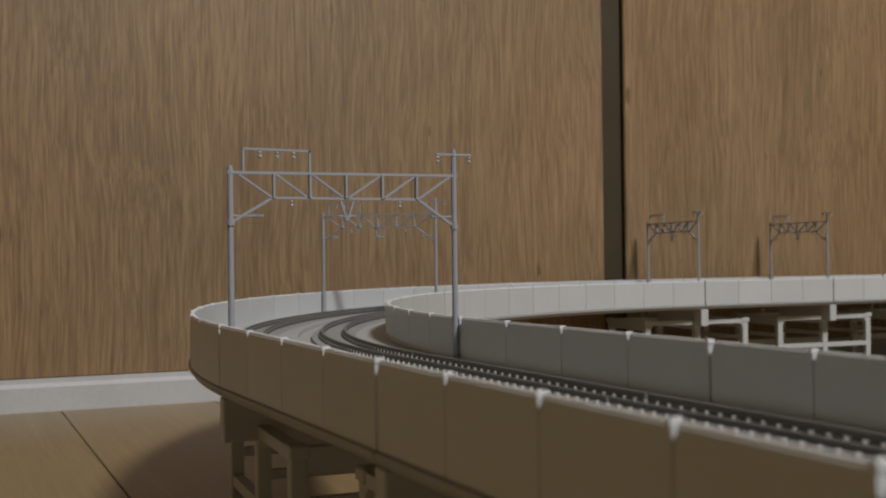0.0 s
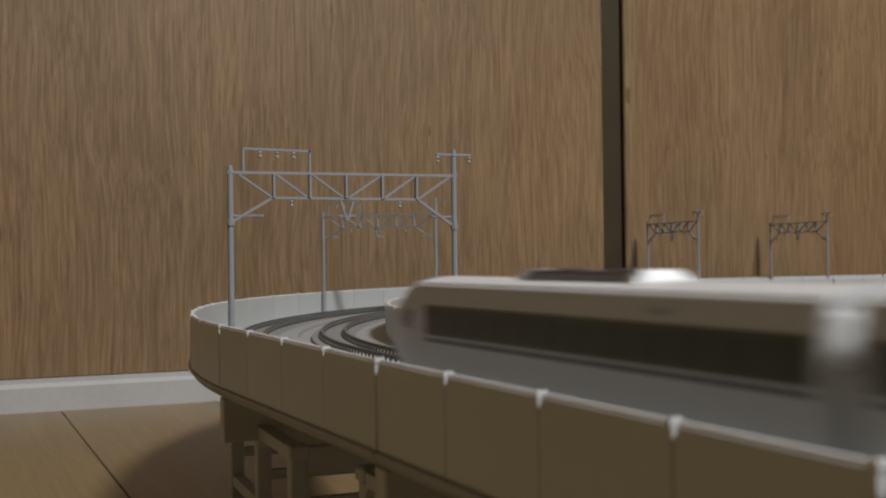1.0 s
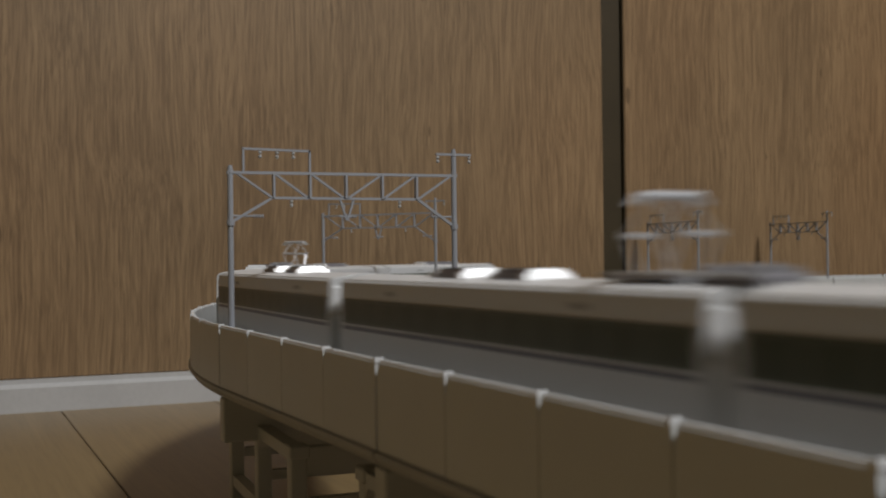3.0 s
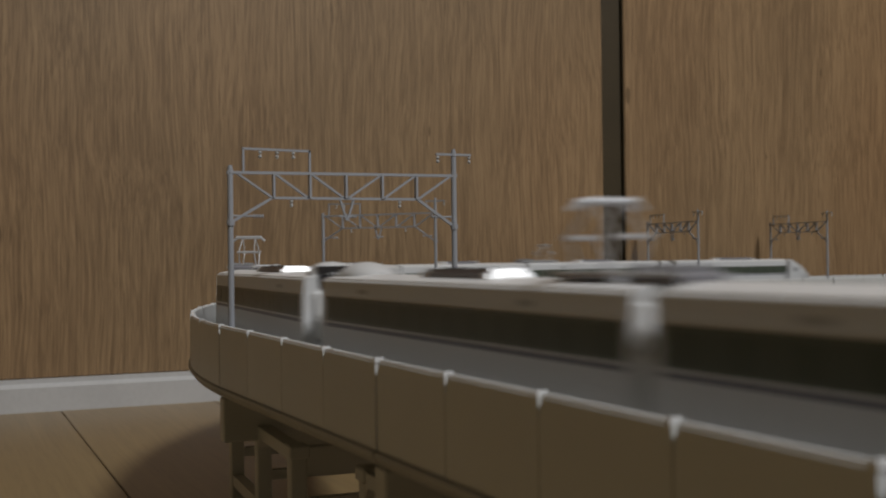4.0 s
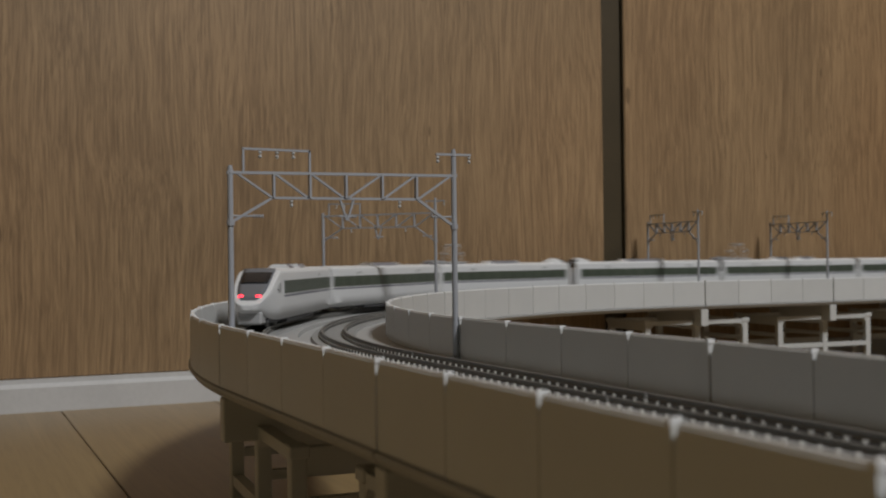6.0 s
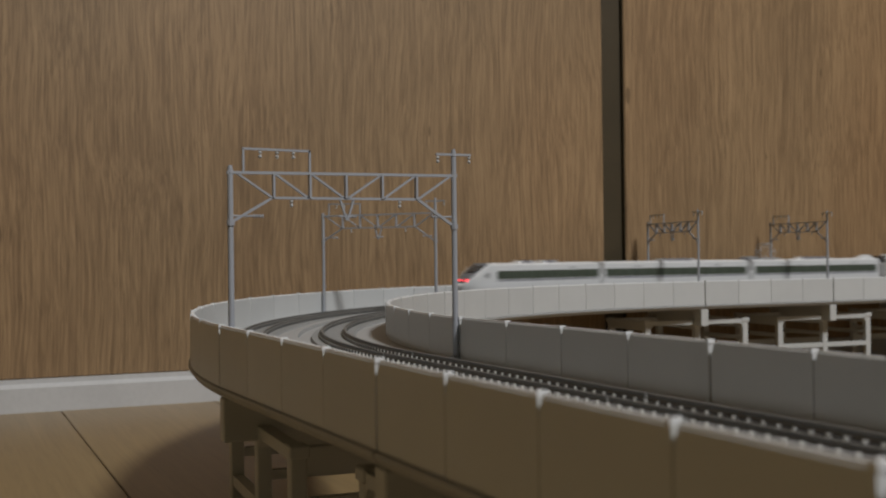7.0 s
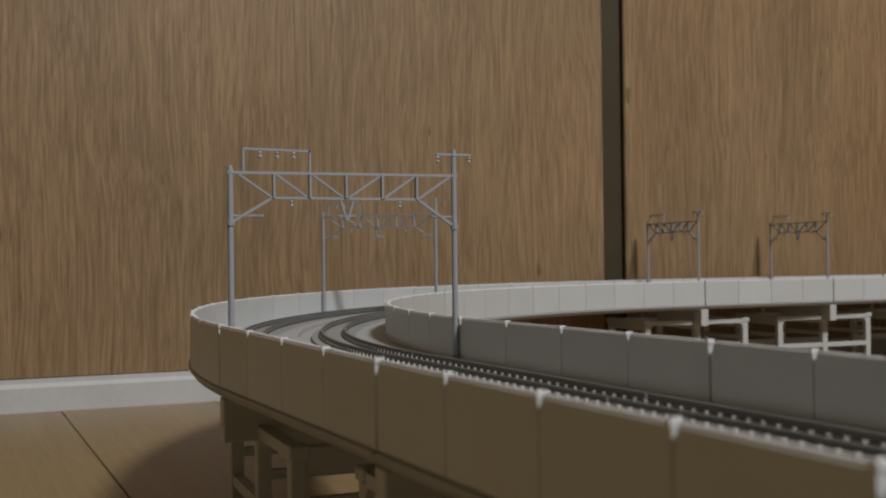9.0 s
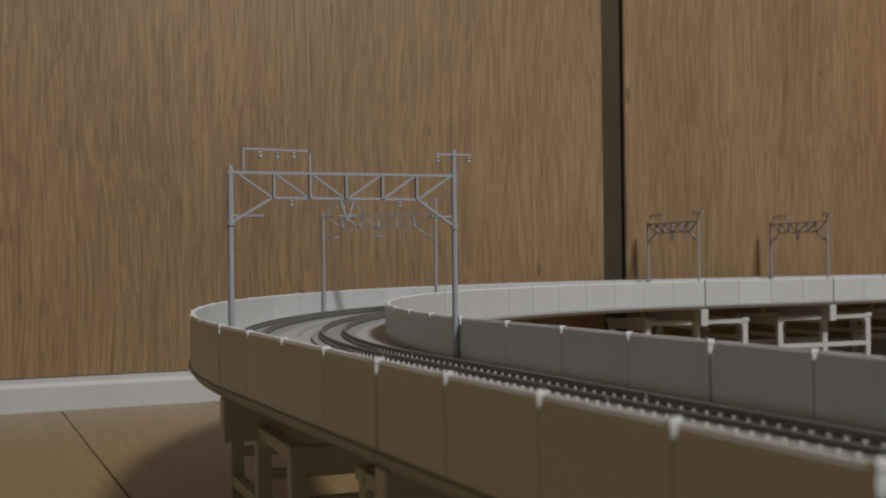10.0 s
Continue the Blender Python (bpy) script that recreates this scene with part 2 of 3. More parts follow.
def sweep(sections, s_list, bm=None, notch=0.0):
    """Sweeps a closed outline of (off, z) along the track; notch lowers the top at the last station."""
    bm = bm or bmesh.new()
    rings = []
    for s in s_list:
        cut = notch if s == s_list[-1] else 0.0
        rings.append([bm.verts.new(place(s, o, z - (cut if z > Z_TOP - 0.001 else 0.0))) for o, z in sections])
    for a, b in zip(rings, rings[1:]):
        for i in range(len(sections)):
            j = (i + 1) % len(sections)
            bm.faces.new((a[i], a[j], b[j], b[i]))
    bm.faces.new(rings[0][::-1])
    bm.faces.new(rings[-1])
    bmesh.ops.recalc_face_normals(bm, faces=bm.faces)
    return bm


def steps(s0, s1, size=0.008):
    """Stations from s0 to s1, close in the bend and only the ends on straights."""
    bend = S_FAR - 0.001 < min(s0, s1) and max(s0, s1) <= 0.001
    n = max(1, round(abs(s1 - s0) / size)) if bend else 1
    return [s0 + (s1 - s0) * i / n for i in range(n + 1)]


def rect(o0, o1, z0, z1):
    return [(o0, z0), (o1, z0), (o1, z1), (o0, z1)]


# ---- the room ----
def room_slab(name, a0, a1, d0, d1, z0, z1, mat, label, category="wall", bevel=0.0):
    bm = bmesh.new()
    add_box(bm, a0, a1, d0, d1, z0, z1, None, bevel)
    ob = part(name, bm, mat)
    ob.matrix_basis = ROOM_M
    return tagged(ob, label, category, kind="structure")


ROOM_M = Matrix(((WALL_DIR.x, WALL_N.x, 0, WALL_O.x), (WALL_DIR.y, WALL_N.y, 0, WALL_O.y), (0, 0, 1, 0), (0, 0, 0, 1)))
if ROOM_M.determinant() < 0:                     # keep the room's frame right-handed: d runs out of the wall along -y
    ROOM_M = Matrix(((WALL_DIR.x, -WALL_N.x, 0, WALL_O.x), (WALL_DIR.y, -WALL_N.y, 0, WALL_O.y), (0, 0, 1, 0), (0, 0, 0, 1)))
A_L, A_R, D_F, HIGH = -2.4, 3.0, 4.2, 2.5
GAP0, GAP1 = GAPS
Z_SILL = 0.0212
room_slab("ceiling", A_L, A_R, -D_F, 0.1, HIGH, HIGH + 0.05, M_CEIL, "unseen dark olive ceiling that tints the bounce light", "ceiling")
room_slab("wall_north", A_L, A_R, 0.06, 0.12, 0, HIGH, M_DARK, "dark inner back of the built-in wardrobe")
room_slab("wall_south", A_L, A_R, -D_F - 0.1, -D_F, 0, HIGH, M_PLASTER, "unseen dark olive wall behind the camera, tints the bounce light")
room_slab("wall_west", A_L - 0.1, A_L, -D_F - 0.1, 0.12, 0, HIGH, M_PLASTER, "unseen dark olive side wall that tints the bounce light")
room_slab("wall_east", A_R, A_R + 0.1, -D_F - 0.1, 0.12, 0, HIGH, M_PLASTER, "unseen dark olive side wall that tints the bounce light")


def wardrobe_door(a0, a1, d0, label):
    door = empty("wardrobe_door", ROOM_M @ pose(a0, d0, Z_SILL + 0.0001), label, "door", "wardrobe doors")
    part("door_leaf", box(0, a1 - a0, 0, 0.022, 0, 2.2, 0.0008), M_DOOR, door)
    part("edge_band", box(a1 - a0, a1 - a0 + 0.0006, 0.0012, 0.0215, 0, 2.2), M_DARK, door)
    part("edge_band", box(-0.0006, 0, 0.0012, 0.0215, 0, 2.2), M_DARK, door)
    return door


wardrobe_door(A_L + 0.01, GAP0, 0.0, "tall oak-veneer wardrobe door with vertical grain, above white sill")
wardrobe_door(GAP1, GAP1 + 1.25, 0.001, "tall oak-veneer wardrobe door beside the dark gap")
wardrobe_door(GAP1 + 1.27, A_R - 0.01, 0.0, "tall oak-veneer wardrobe door at the end of the row")
room_slab("trim_1", GAP0 - 0.05, GAP1 + 0.05, 0.006, 0.06, Z_SILL, 2.2, M_DARK, "dark brown upright in the gap between wardrobe doors", "trim")
room_slab("trim_2", A_L, A_R, 0.0, 0.1, 2.23, HIGH, M_BASE, "white fascia above the wardrobe doors", "trim")
bm = bmesh.new()
prof = [(0.06, 0.0), (-0.004, 0.0), (-0.004, Z_SILL - 0.0055), (-0.001, Z_SILL - 0.003), (-0.001, Z_SILL), (0.06, Z_SILL)]
va = [bm.verts.new((A_L, y, z)) for y, z in prof]
vb = [bm.verts.new((A_R, y, z)) for y, z in prof]
for i in range(len(prof)):
    j = (i + 1) % len(prof)
    bm.faces.new((va[i], va[j], vb[j], vb[i]))
bm.faces.new(va[::-1]), bm.faces.new(vb)
bmesh.ops.recalc_face_normals(bm, faces=bm.faces)
sill = part("baseboard", bm, M_BASE)
sill.matrix_basis = ROOM_M
tagged(sill, "low white lacquered plinth under the wardrobe doors", "baseboard", kind="structure")

floor = room_slab("floor", A_L, A_R, -D_F, 0.1, -0.05, -0.0025, M_DARK, "warm brown wood-board floor with fine dark joints", "floor")
BOARD = 0.100
k = 0
while BOARD_AT + (k - 26) * BOARD < A_R:
    a = BOARD_AT + (k - 26) * BOARD
    k += 1
    lo, hi = max(A_L, a + 0.0003), min(A_R, a + BOARD - 0.0003)
    if hi <= lo:
        continue
    cuts = [-D_F] + [-D_F + 0.5 + 1.1 * i + 0.37 * ((k * 7) % 5) / 2 for i in range(3)] + [0.06]
    for d0, d1 in zip(cuts, cuts[1:]):
        part("floor_board", box(lo, hi, d0 + 0.0004, d1 - 0.0004, -0.0024, 0.0, 0.0004), M_FLOOR, floor)


# ---- the viaduct ----
def viaduct_section(s0, s1, panels, label):
    """One piece of double-track viaduct from joint s0 to joint s1 (s0 > s1) with its parapet panels, slabs and rails."""
    mid = on_track((s0 + s1) / 2, WIDE / 2)
    th = empty("viaduct_section", pose(mid.x, mid.y, 0), label, "model viaduct", "viaduct sections")
    back = pose(-mid.x, -mid.y, 0)

    def put(name, bm, mat, label=""):
        bmesh.ops.transform(bm, matrix=back, verts=bm.verts)
        return part(name, bm, mat, th, label)

    g = 0.00045
    cut = 0.0009 if s0 > -0.3 else 0.0                 # the pieces on the near side have open notches at their joints
    st = steps(s0 - g, s1 + g)
    deck = [(0.0008, Z_LIP), (0.0016, Z_UNDER), (0.0100, Z_UNDER), (0.0120, Z_UNDER + 0.0010), (WIDE - 0.0120, Z_UNDER + 0.0010),
            (WIDE - 0.0100, Z_UNDER), (WIDE - 0.0016, Z_UNDER), (WIDE - 0.0008, Z_LIP), (WIDE - 0.0008, Z_DECK), (0.0008, Z_DECK)]
    put("deck", sweep(deck, st), M_GREY)
    put("outer_lip", sweep([(-0.0007, Z_LIP), (0.0007, Z_UNDER + 0.0004), (0.0007, Z_LIP + 0.0012), (-0.0007, Z_LIP + 0.0007)], st), M_GREY)
    put("inner_lip", sweep([(WIDE + 0.0007, Z_LIP), (WIDE - 0.0007, Z_UNDER + 0.0004), (WIDE - 0.0007, Z_LIP + 0.0012), (WIDE + 0.0007, Z_LIP + 0.0007)], st), M_GREY)
    for o in (TRACK_OUT, TRACK_IN):
        put("track_slab", sweep([(o - 0.0095, Z_DECK - 0.0002), (o + 0.0095, Z_DECK - 0.0002), (o + 0.0088, Z_DECK + 0.0011), (o - 0.0088, Z_DECK + 0.0011)], st), M_SLAB)
        for d in (-0.0047, 0.0047):
            q = o + d
            put("rail", sweep([(q - 0.0005, Z_RAIL - 0.0013), (q + 0.0005, Z_RAIL - 0.0013), (q + 0.0002, Z_RAIL - 0.0010), (q + 0.0002, Z_RAIL - 0.0005), (q + 0.0004, Z_RAIL - 0.0003),
                               (q + 0.0004, Z_RAIL), (q - 0.0004, Z_RAIL), (q - 0.0004, Z_RAIL - 0.0003), (q - 0.0002, Z_RAIL - 0.0005), (q - 0.0002, Z_RAIL - 0.0010)], st), M_RAIL)
    # dark pads carry the rails a little above the pale slab, with gaps between them
    pads, lit_spots = bmesh.new(), bmesh.new()
    n = round((s0 - s1) / 0.0040)
    for i in range(n):
        s = s0 - (i + 0.5) * (s0 - s1) / n
        h = heading(s)
        for o in (TRACK_OUT, TRACK_IN):
            p = on_track(s, o)
            m = pose(p.x, p.y, sag(s, o)) @ Matrix.Rotation(h, 4, "Z")
            for d in (-0.0047, 0.0047):
                add_box(pads, -0.0012, 0.0012, d - 0.0007, d + 0.0007, Z_DECK + 0.0009, Z_RAIL - 0.00125, m)
                # small pale block in the gap, painted in place of the lit slab
                add_box(lit_spots, -0.0023, -0.0017, d + 0.00055, d + 0.00105, Z_DECK + 0.0010, Z_RAIL - 0.0012, m)
    tagged(put("rail_pad_row", pads, M_SLEEPER), kind="stuff")
    tagged(put("lit_slab_row", lit_spots, M_LIT_SLAB), kind="stuff")
    # centre cable trough
    put("cable_trough", sweep(rect(WIDE / 2 - 0.0022, WIDE / 2 + 0.0022, Z_DECK - 0.0002, Z_DECK + 0.0016), st), M_GREY)
    # parapets: a thin web, proud panels, a rib at each joint
    for inner in (0, 1):
        def at_(o):
            return WIDE - o if inner else o
        web = put("inner_parapet" if inner else "outer_parapet",
                  sweep([(at_(0.0005), Z_LIP), (at_(0.0012), Z_LIP), (at_(0.0012), Z_TOP - 0.0031), (at_(0.0005), Z_TOP - 0.0031)], st), M_GREY)
        for i in range(panels):
            a = s0 + (s1 - s0) * i / panels - (0.00016 if i else 0.00050)
            b = s0 + (s1 - s0) * (i + 1) / panels + (0.00016 if i < panels - 1 else 0.00050)
            bm = sweep([(at_(0.0), Z_LIP + 0.0012), (at_(0.0016), Z_LIP + 0.0012), (at_(0.0016), Z_TOP - 0.0005), (at_(0.0013), Z_TOP - 0.0003), (at_(0.0003), Z_TOP - 0.0003), (at_(0.0), Z_TOP - 0.0006)], steps(a, b + cut) + ([b] if cut else []), notch=3 * cut)
            bmesh.ops.transform(bm, matrix=back, verts=bm.verts)
            part("parapet_panel", bm, M_PANEL, web)
            # added top strip: the lamp's light on the rim is put into its colour
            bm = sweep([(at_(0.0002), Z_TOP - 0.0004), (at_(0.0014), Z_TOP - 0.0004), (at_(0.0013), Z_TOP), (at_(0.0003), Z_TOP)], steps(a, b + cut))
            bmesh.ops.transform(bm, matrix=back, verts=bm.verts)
            part("lit_coping", bm, M_LIT_EDGE, web, "top edge strip, painted pale to stand for lamp light")
        for i in range(panels):
            s = s0 + (s1 - s0) * i / panels
            p = place(s, at_(0.001), Z_TOP)
            m = pose(p[0], p[1], p[2] - Z_TOP) @ Matrix.Rotation(heading(s), 4, "Z")
            bm = bmesh.new()
            side = -1 if inner else 1              # a flat cap over the joint, coloured pale as if lamp-lit
            cap = 0.00048 if i else 0.0007
            y0, y1 = sorted((-0.0008 * side, 0.0011 * side))
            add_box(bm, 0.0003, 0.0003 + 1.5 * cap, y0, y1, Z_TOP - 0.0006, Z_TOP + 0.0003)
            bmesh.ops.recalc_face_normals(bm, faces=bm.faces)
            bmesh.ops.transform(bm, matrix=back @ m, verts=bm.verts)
            part("joint_rib", bm, M_LIT_EDGE, web)
    return th


BEND_MID = (S_NEAR + S_FAR) / 2
for i in range(N_NEAR):
    viaduct_section(S_NEAR + PIECE * (i + 1), S_NEAR + PIECE * i, 4, "straight grey double-track model viaduct on piers")
viaduct_section(S_NEAR, BEND_MID, 10, "curved grey double-track model viaduct turning away")
viaduct_section(BEND_MID, S_FAR, 10, "curved grey double-track model viaduct before the wardrobe")
for i in range(N_FAR):
    viaduct_section(S_FAR - PIECE * i, S_FAR - PIECE * (i + 1), 4, "straight grey double-track model viaduct along the wardrobe")


def pier_mesh_parts(th):
    """A six-legged frame pier under a joint: x along the track, y across, z from the floor."""
    top, head_z = EYE - 0.0478, Z_UNDER
    part("head_beam", box(-0.0032, 0.0032, -WIDE / 2 + 0.0005, WIDE / 2 - 0.0005, EYE - 0.0523, head_z, 0.0004), M_PIER, th)
    ys, xs, half = (-WIDE / 2 + 0.0125, WIDE / 2 - 0.0125), (-0.0430, 0.0, 0.0430), 0.0024
    deep = 0.0021
    for y in ys:
        for x in xs:
            bm = box(x - half, x + half, y - deep, y + deep, 0, top, 0.0003)
            add_box(bm, x - half - 0.0009, x + half + 0.0009, y - deep - 0.0006, y + deep + 0.0006, top - 0.0030, top + 0.0004, None, 0.0004)
            for sg in (-1, 1):                      # haunch under the long beam
                if abs(x + sg * 0.043) > 0.05:
                    continue
                cx = x + sg * (half - 0.0003)
                tri = [(cx, top - 0.0030), (cx + sg * 0.0044, top - 0.0030), (cx + sg * 0.0017, top - 0.0043), (cx, top - 0.0070)]
                a = [bm.verts.new((px_, y - 0.0019, z)) for px_, z in tri]
                b = [bm.verts.new((px_, y + 0.0019, z)) for px_, z in tri]
                made = [bm.faces.new((a[c], a[(c + 1) % 4], b[(c + 1) % 4], b[c])) for c in range(4)]
                made += [bm.faces.new(a[::-1]), bm.faces.new(b)]
                bmesh.ops.recalc_face_normals(bm, faces=made)
            part("leg", bm, M_PIER, th)
        part("long_beam", box(-0.043, 0.043, y - 0.0021, y + 0.0021, top - 0.0036, top - 0.0003), M_PIER, th)
        part("tie_beam", box(-0.043, 0.043, y - 0.0017, y + 0.0017, EYE - 0.0735, EYE - 0.0700), M_PIER, th)
    for x in xs:
        part("cross_beam", box(x - 0.0019, x + 0.0019, ys[0], ys[1], top - 0.0072, top - 0.0004), M_PIER, th)
        part("cross_tie", box(x - 0.0016, x + 0.0016, ys[0], ys[1], EYE - 0.0643, EYE - 0.0615), M_PIER, th)


def track_pose(s, off, z=0.0, skew=SKEW):
    p = on_track(s + skew * off, off)
    return pose(p.x, p.y, z) @ Matrix.Rotation(heading(s) - skew, 4, "Z")


JOINTS = [S_NEAR + PIECE * i for i in range(N_NEAR + 1)] + [BEND_MID] + [S_FAR - PIECE * i for i in range(N_FAR + 1)]
first = empty("viaduct_pier", track_pose(JOINTS[0], WIDE / 2), "grey plastic six-legged frame pier standing on the floor", "model pier", "viaduct piers")
pier_mesh_parts(first)
for s in JOINTS[1:]:
    copy_thing(first, track_pose(s, WIDE / 2))


# ---- catenary portals ----
def portal_parts(th):
    """x along the track (travel), y to the left of travel (outer side is +y); built about the viaduct's middle."""
    yo, yi = WIDE / 2 - 0.0034, -WIDE / 2 + 0.0025
    top, low = EYE + PT_TOP, EYE + PT_LOW
    r = 0.00085
    part("pole", rod((0, yo, Z_DECK), (0, yo, top + 0.0014), r * 1.15, 10, r), M_POLE, th)
    part("pole", rod((0, yi, Z_DECK), (0, yi, top + 0.0080), r * 1.15, 10, r), M_POLE, th)
    for y, z in ((yo, top + 0.0015), (yi, top + 0.0081)):
        part("pole_cap", rod((0, y, z - 0.0016), (0, y, z + 0.0006), r * 1.2, 8, r * 0.7), M_POLE, th)
    span = yo - yi
    def bar(name, y0, z0, y1, z1, w=0.00055, deep=0.00045):
        d = Vector((0, y1 - y0, z1 - z0))
        bm = bmesh.new()
        m = Matrix.Translation((0, (y0 + y1) / 2, (z0 + z1) / 2)) @ Matrix.Rotation(math.atan2(d.z, d.y), 4, "X")
        add_box(bm, -deep, deep, -d.length / 2, d.length / 2, -w, w, m)
        part(name, bm, M_POLE, th)
    Y = lambda f: yo - span * f
    bar("top_chord", yo + 0.001, top, yi - 0.001, top + 0.0003, 0.00040, 0.0007)
    bar("bottom_chord", Y(0.176), low, Y(0.826), low, 0.00036, 0.0006)
    for f in (0.182, 0.338, 0.497, 0.661, 0.820):
        bar("upright", Y(f), low, Y(f), top, 0.00032, 0.0010)
    for f0, f1 in ((0.025, 0.176), (0.185, 0.331), (0.345, 0.490)):
        bar("diagonal", Y(f0), top, Y(f1), low, 0.00028, 0.0006)
    for f0, f1 in ((0.504, 0.656), (0.666, 0.815), (0.828, 0.98)):
        bar("diagonal", Y(f0), low, Y(f1), top, 0.00028, 0.0006)
    bar("knee_brace", Y(0.176), low, yo, EYE + PT_KNEE, 0.00038)
    bar("knee_brace", Y(0.826), low, yi, EYE + PT_KNEE_IN, 0.00038)
    part("knee_collar", rod((0, yo, EYE + PT_KNEE - 0.0008), (0, yo, EYE + PT_KNEE + 0.0008), r * 1.45, 10), M_POLE, th)
    part("knee_collar", rod((0, yi, EYE + PT_KNEE_IN - 0.0008), (0, yi, EYE + PT_KNEE_IN + 0.0008), r * 1.45, 10), M_POLE, th)
    # feeder frame over the outer track
    for f in (0.055, 0.338):
        bar("feeder_post", Y(f), top, Y(f), top + 0.0071, 0.0003)
    bar("feeder_bar", Y(0.052), top + 0.0071, Y(0.342), top + 0.0068, 0.00032)
    bar("crossarm", yi + 0.0060, top + 0.0070, yi - 0.0060, top + 0.0070, 0.00035)

    def insulator(y, z, n=2):
        bm = bmesh.new()
        for i in range(n):
            bmesh.ops.create_uvsphere(bm, u_segments=8, v_segments=5, radius=0.00062, matrix=Matrix.Translation((0, y, z - 0.0006 - 0.0012 * i)) @ Matrix.Diagonal((1, 1, 0.75, 1)))
        add_rod(bm, (0, y, z), (0, y, z - 0.0012 * n), 0.00022, 6)
        part("insulator", bm, M_INSUL, th)

    for f in (0.126, 0.198, 0.268):
        insulator(Y(f), top + 0.0067)
    for y in (yi + 0.0054, yi - 0.0054):
        insulator(y, top + 0.0066)
    insulator(Y(0.258), low - 0.0004)
    insulator(Y(0.742), low - 0.0004)
    # V hanger with bracket arms in the middle, short arms on the poles
    bar("hanger", Y(0.470), low, Y(0.499), low - 0.0066, 0.00028)
    bar("hanger", Y(0.532), low, Y(0.503), low - 0.0066, 0.00028)
    for y0, y1 in ((Y(0.465), Y(0.540)), (yo + 0.0006, Y(0.135)), (yi - 0.0003, Y(0.895))):
        bm = bmesh.new()
        add_rod(bm, (0, y0, low - 0.0054), (0, y1, low - 0.0054), 0.00028, 6)
        for i in range(4):
            y = y1 + (0.0009 * i if y1 < y0 else -0.0009 * i)
            bmesh.ops.create_uvsphere(bm, u_segments=8, v_segments=5, radius=0.0006, matrix=Matrix.Translation((0, y, low - 0.0054)) @ Matrix.Diagonal((1, 0.5, 1, 1)))
        part("bracket_arm", bm, M_POLE, th)
    part("base_plate", box(-0.0016, 0.0016, yo - 0.0020, yo + 0.0015, Z_DECK - 0.0003, Z_DECK + 0.0012), M_POLE, th)
    part("base_plate", box(-0.0016, 0.0016, yi - 0.0009, yi + 0.0020, Z_DECK - 0.0003, Z_DECK + 0.0012), M_POLE, th)


portal = empty("catenary_portal", track_pose(S_NEAR + 0.0010, WIDE / 2, 0.0, 0.016), "grey plastic catenary portal spanning both tracks of the viaduct", "catenary portal", "catenary portals")
portal_parts(portal)
for s, skew in ((BEND_MID + 0.0055, 0.008), (S_FAR + 0.0038, SKEW), (S_FAR - PIECE + 0.0035, SKEW)):
    copy_thing(portal, track_pose(s, WIDE / 2, 0.0, skew))


# ---- the train ----
LONG, PITCH, HALF = 0.1382, 0.1430, 0.00955
BOTTOM = Z_RAIL + 0.0030 - EYE                         # car heights are from the eye's level
SHOULDER, TOPZ = -0.0043, -0.0032


def outline(half, bottom, shoulder, top, n=5):
    """Half-outlines mirrored to one closed ring: upright side, rounded cantrail, gently arched roof."""
    side = [(half * 0.93, bottom), (half, bottom + 0.006), (half, -0.017), (half * 0.985, -0.009)]
    r = 0.0010
    for i in range(n + 1):
        a = math.pi / 2 * i / n
        side.append((half * 0.97 - r + r * math.cos(a), shoulder - r + r * math.sin(a)))
    for i in range(1, 4):
        f = i / 3
        side.append(((half * 0.97 - r) * (1 - f), shoulder + (top - shoulder) * math.sin(f * math.pi / 2)))
    return side + [(-y, z) for y, z in side[-2::-1]]


def loft(rings):
    bm = bmesh.new()
    made = [[bm.verts.new(v) for v in ring] for ring in rings]
    for a, b in zip(made, made[1:]):
        for i in range(len(a)):
            j = (i + 1) % len(a)
            bm.faces.new((a[i], a[j], b[j], b[i]))
    caps = [bm.faces.new(made[0][::-1]), bm.faces.new(made[-1])]
    for e in {e for f in caps for e in f.edges}:      # crisp ends, so that the long sides shade evenly
        e.smooth = False
    bmesh.ops.recalc_face_normals(bm, faces=bm.faces)
    return bm


HUMP_IN = 0.0024                                       # the coupled cab ends stand further apart
NOSE_IN, CAB = 0.0022, 0.0205                          # the cab's tip stands back from the buffer line


def nose_drop(f):
    """Roof height along the cab, f from 0 (body) to 1 (tip)."""
    return TOPZ - 0.0138 * (f ** 1.25)


def cab_top(f):
    """Height of the flat panel between the cab's white rims."""
    low_z = BOTTOM + 0.0042 * f ** 2
    crown = SHOULDER + (TOPZ - SHOULDER) * (1 - min(1.0, 6 * f))
    return low_z + (crown - BOTTOM) * (nose_drop(f) - low_z) / (TOPZ - BOTTOM)


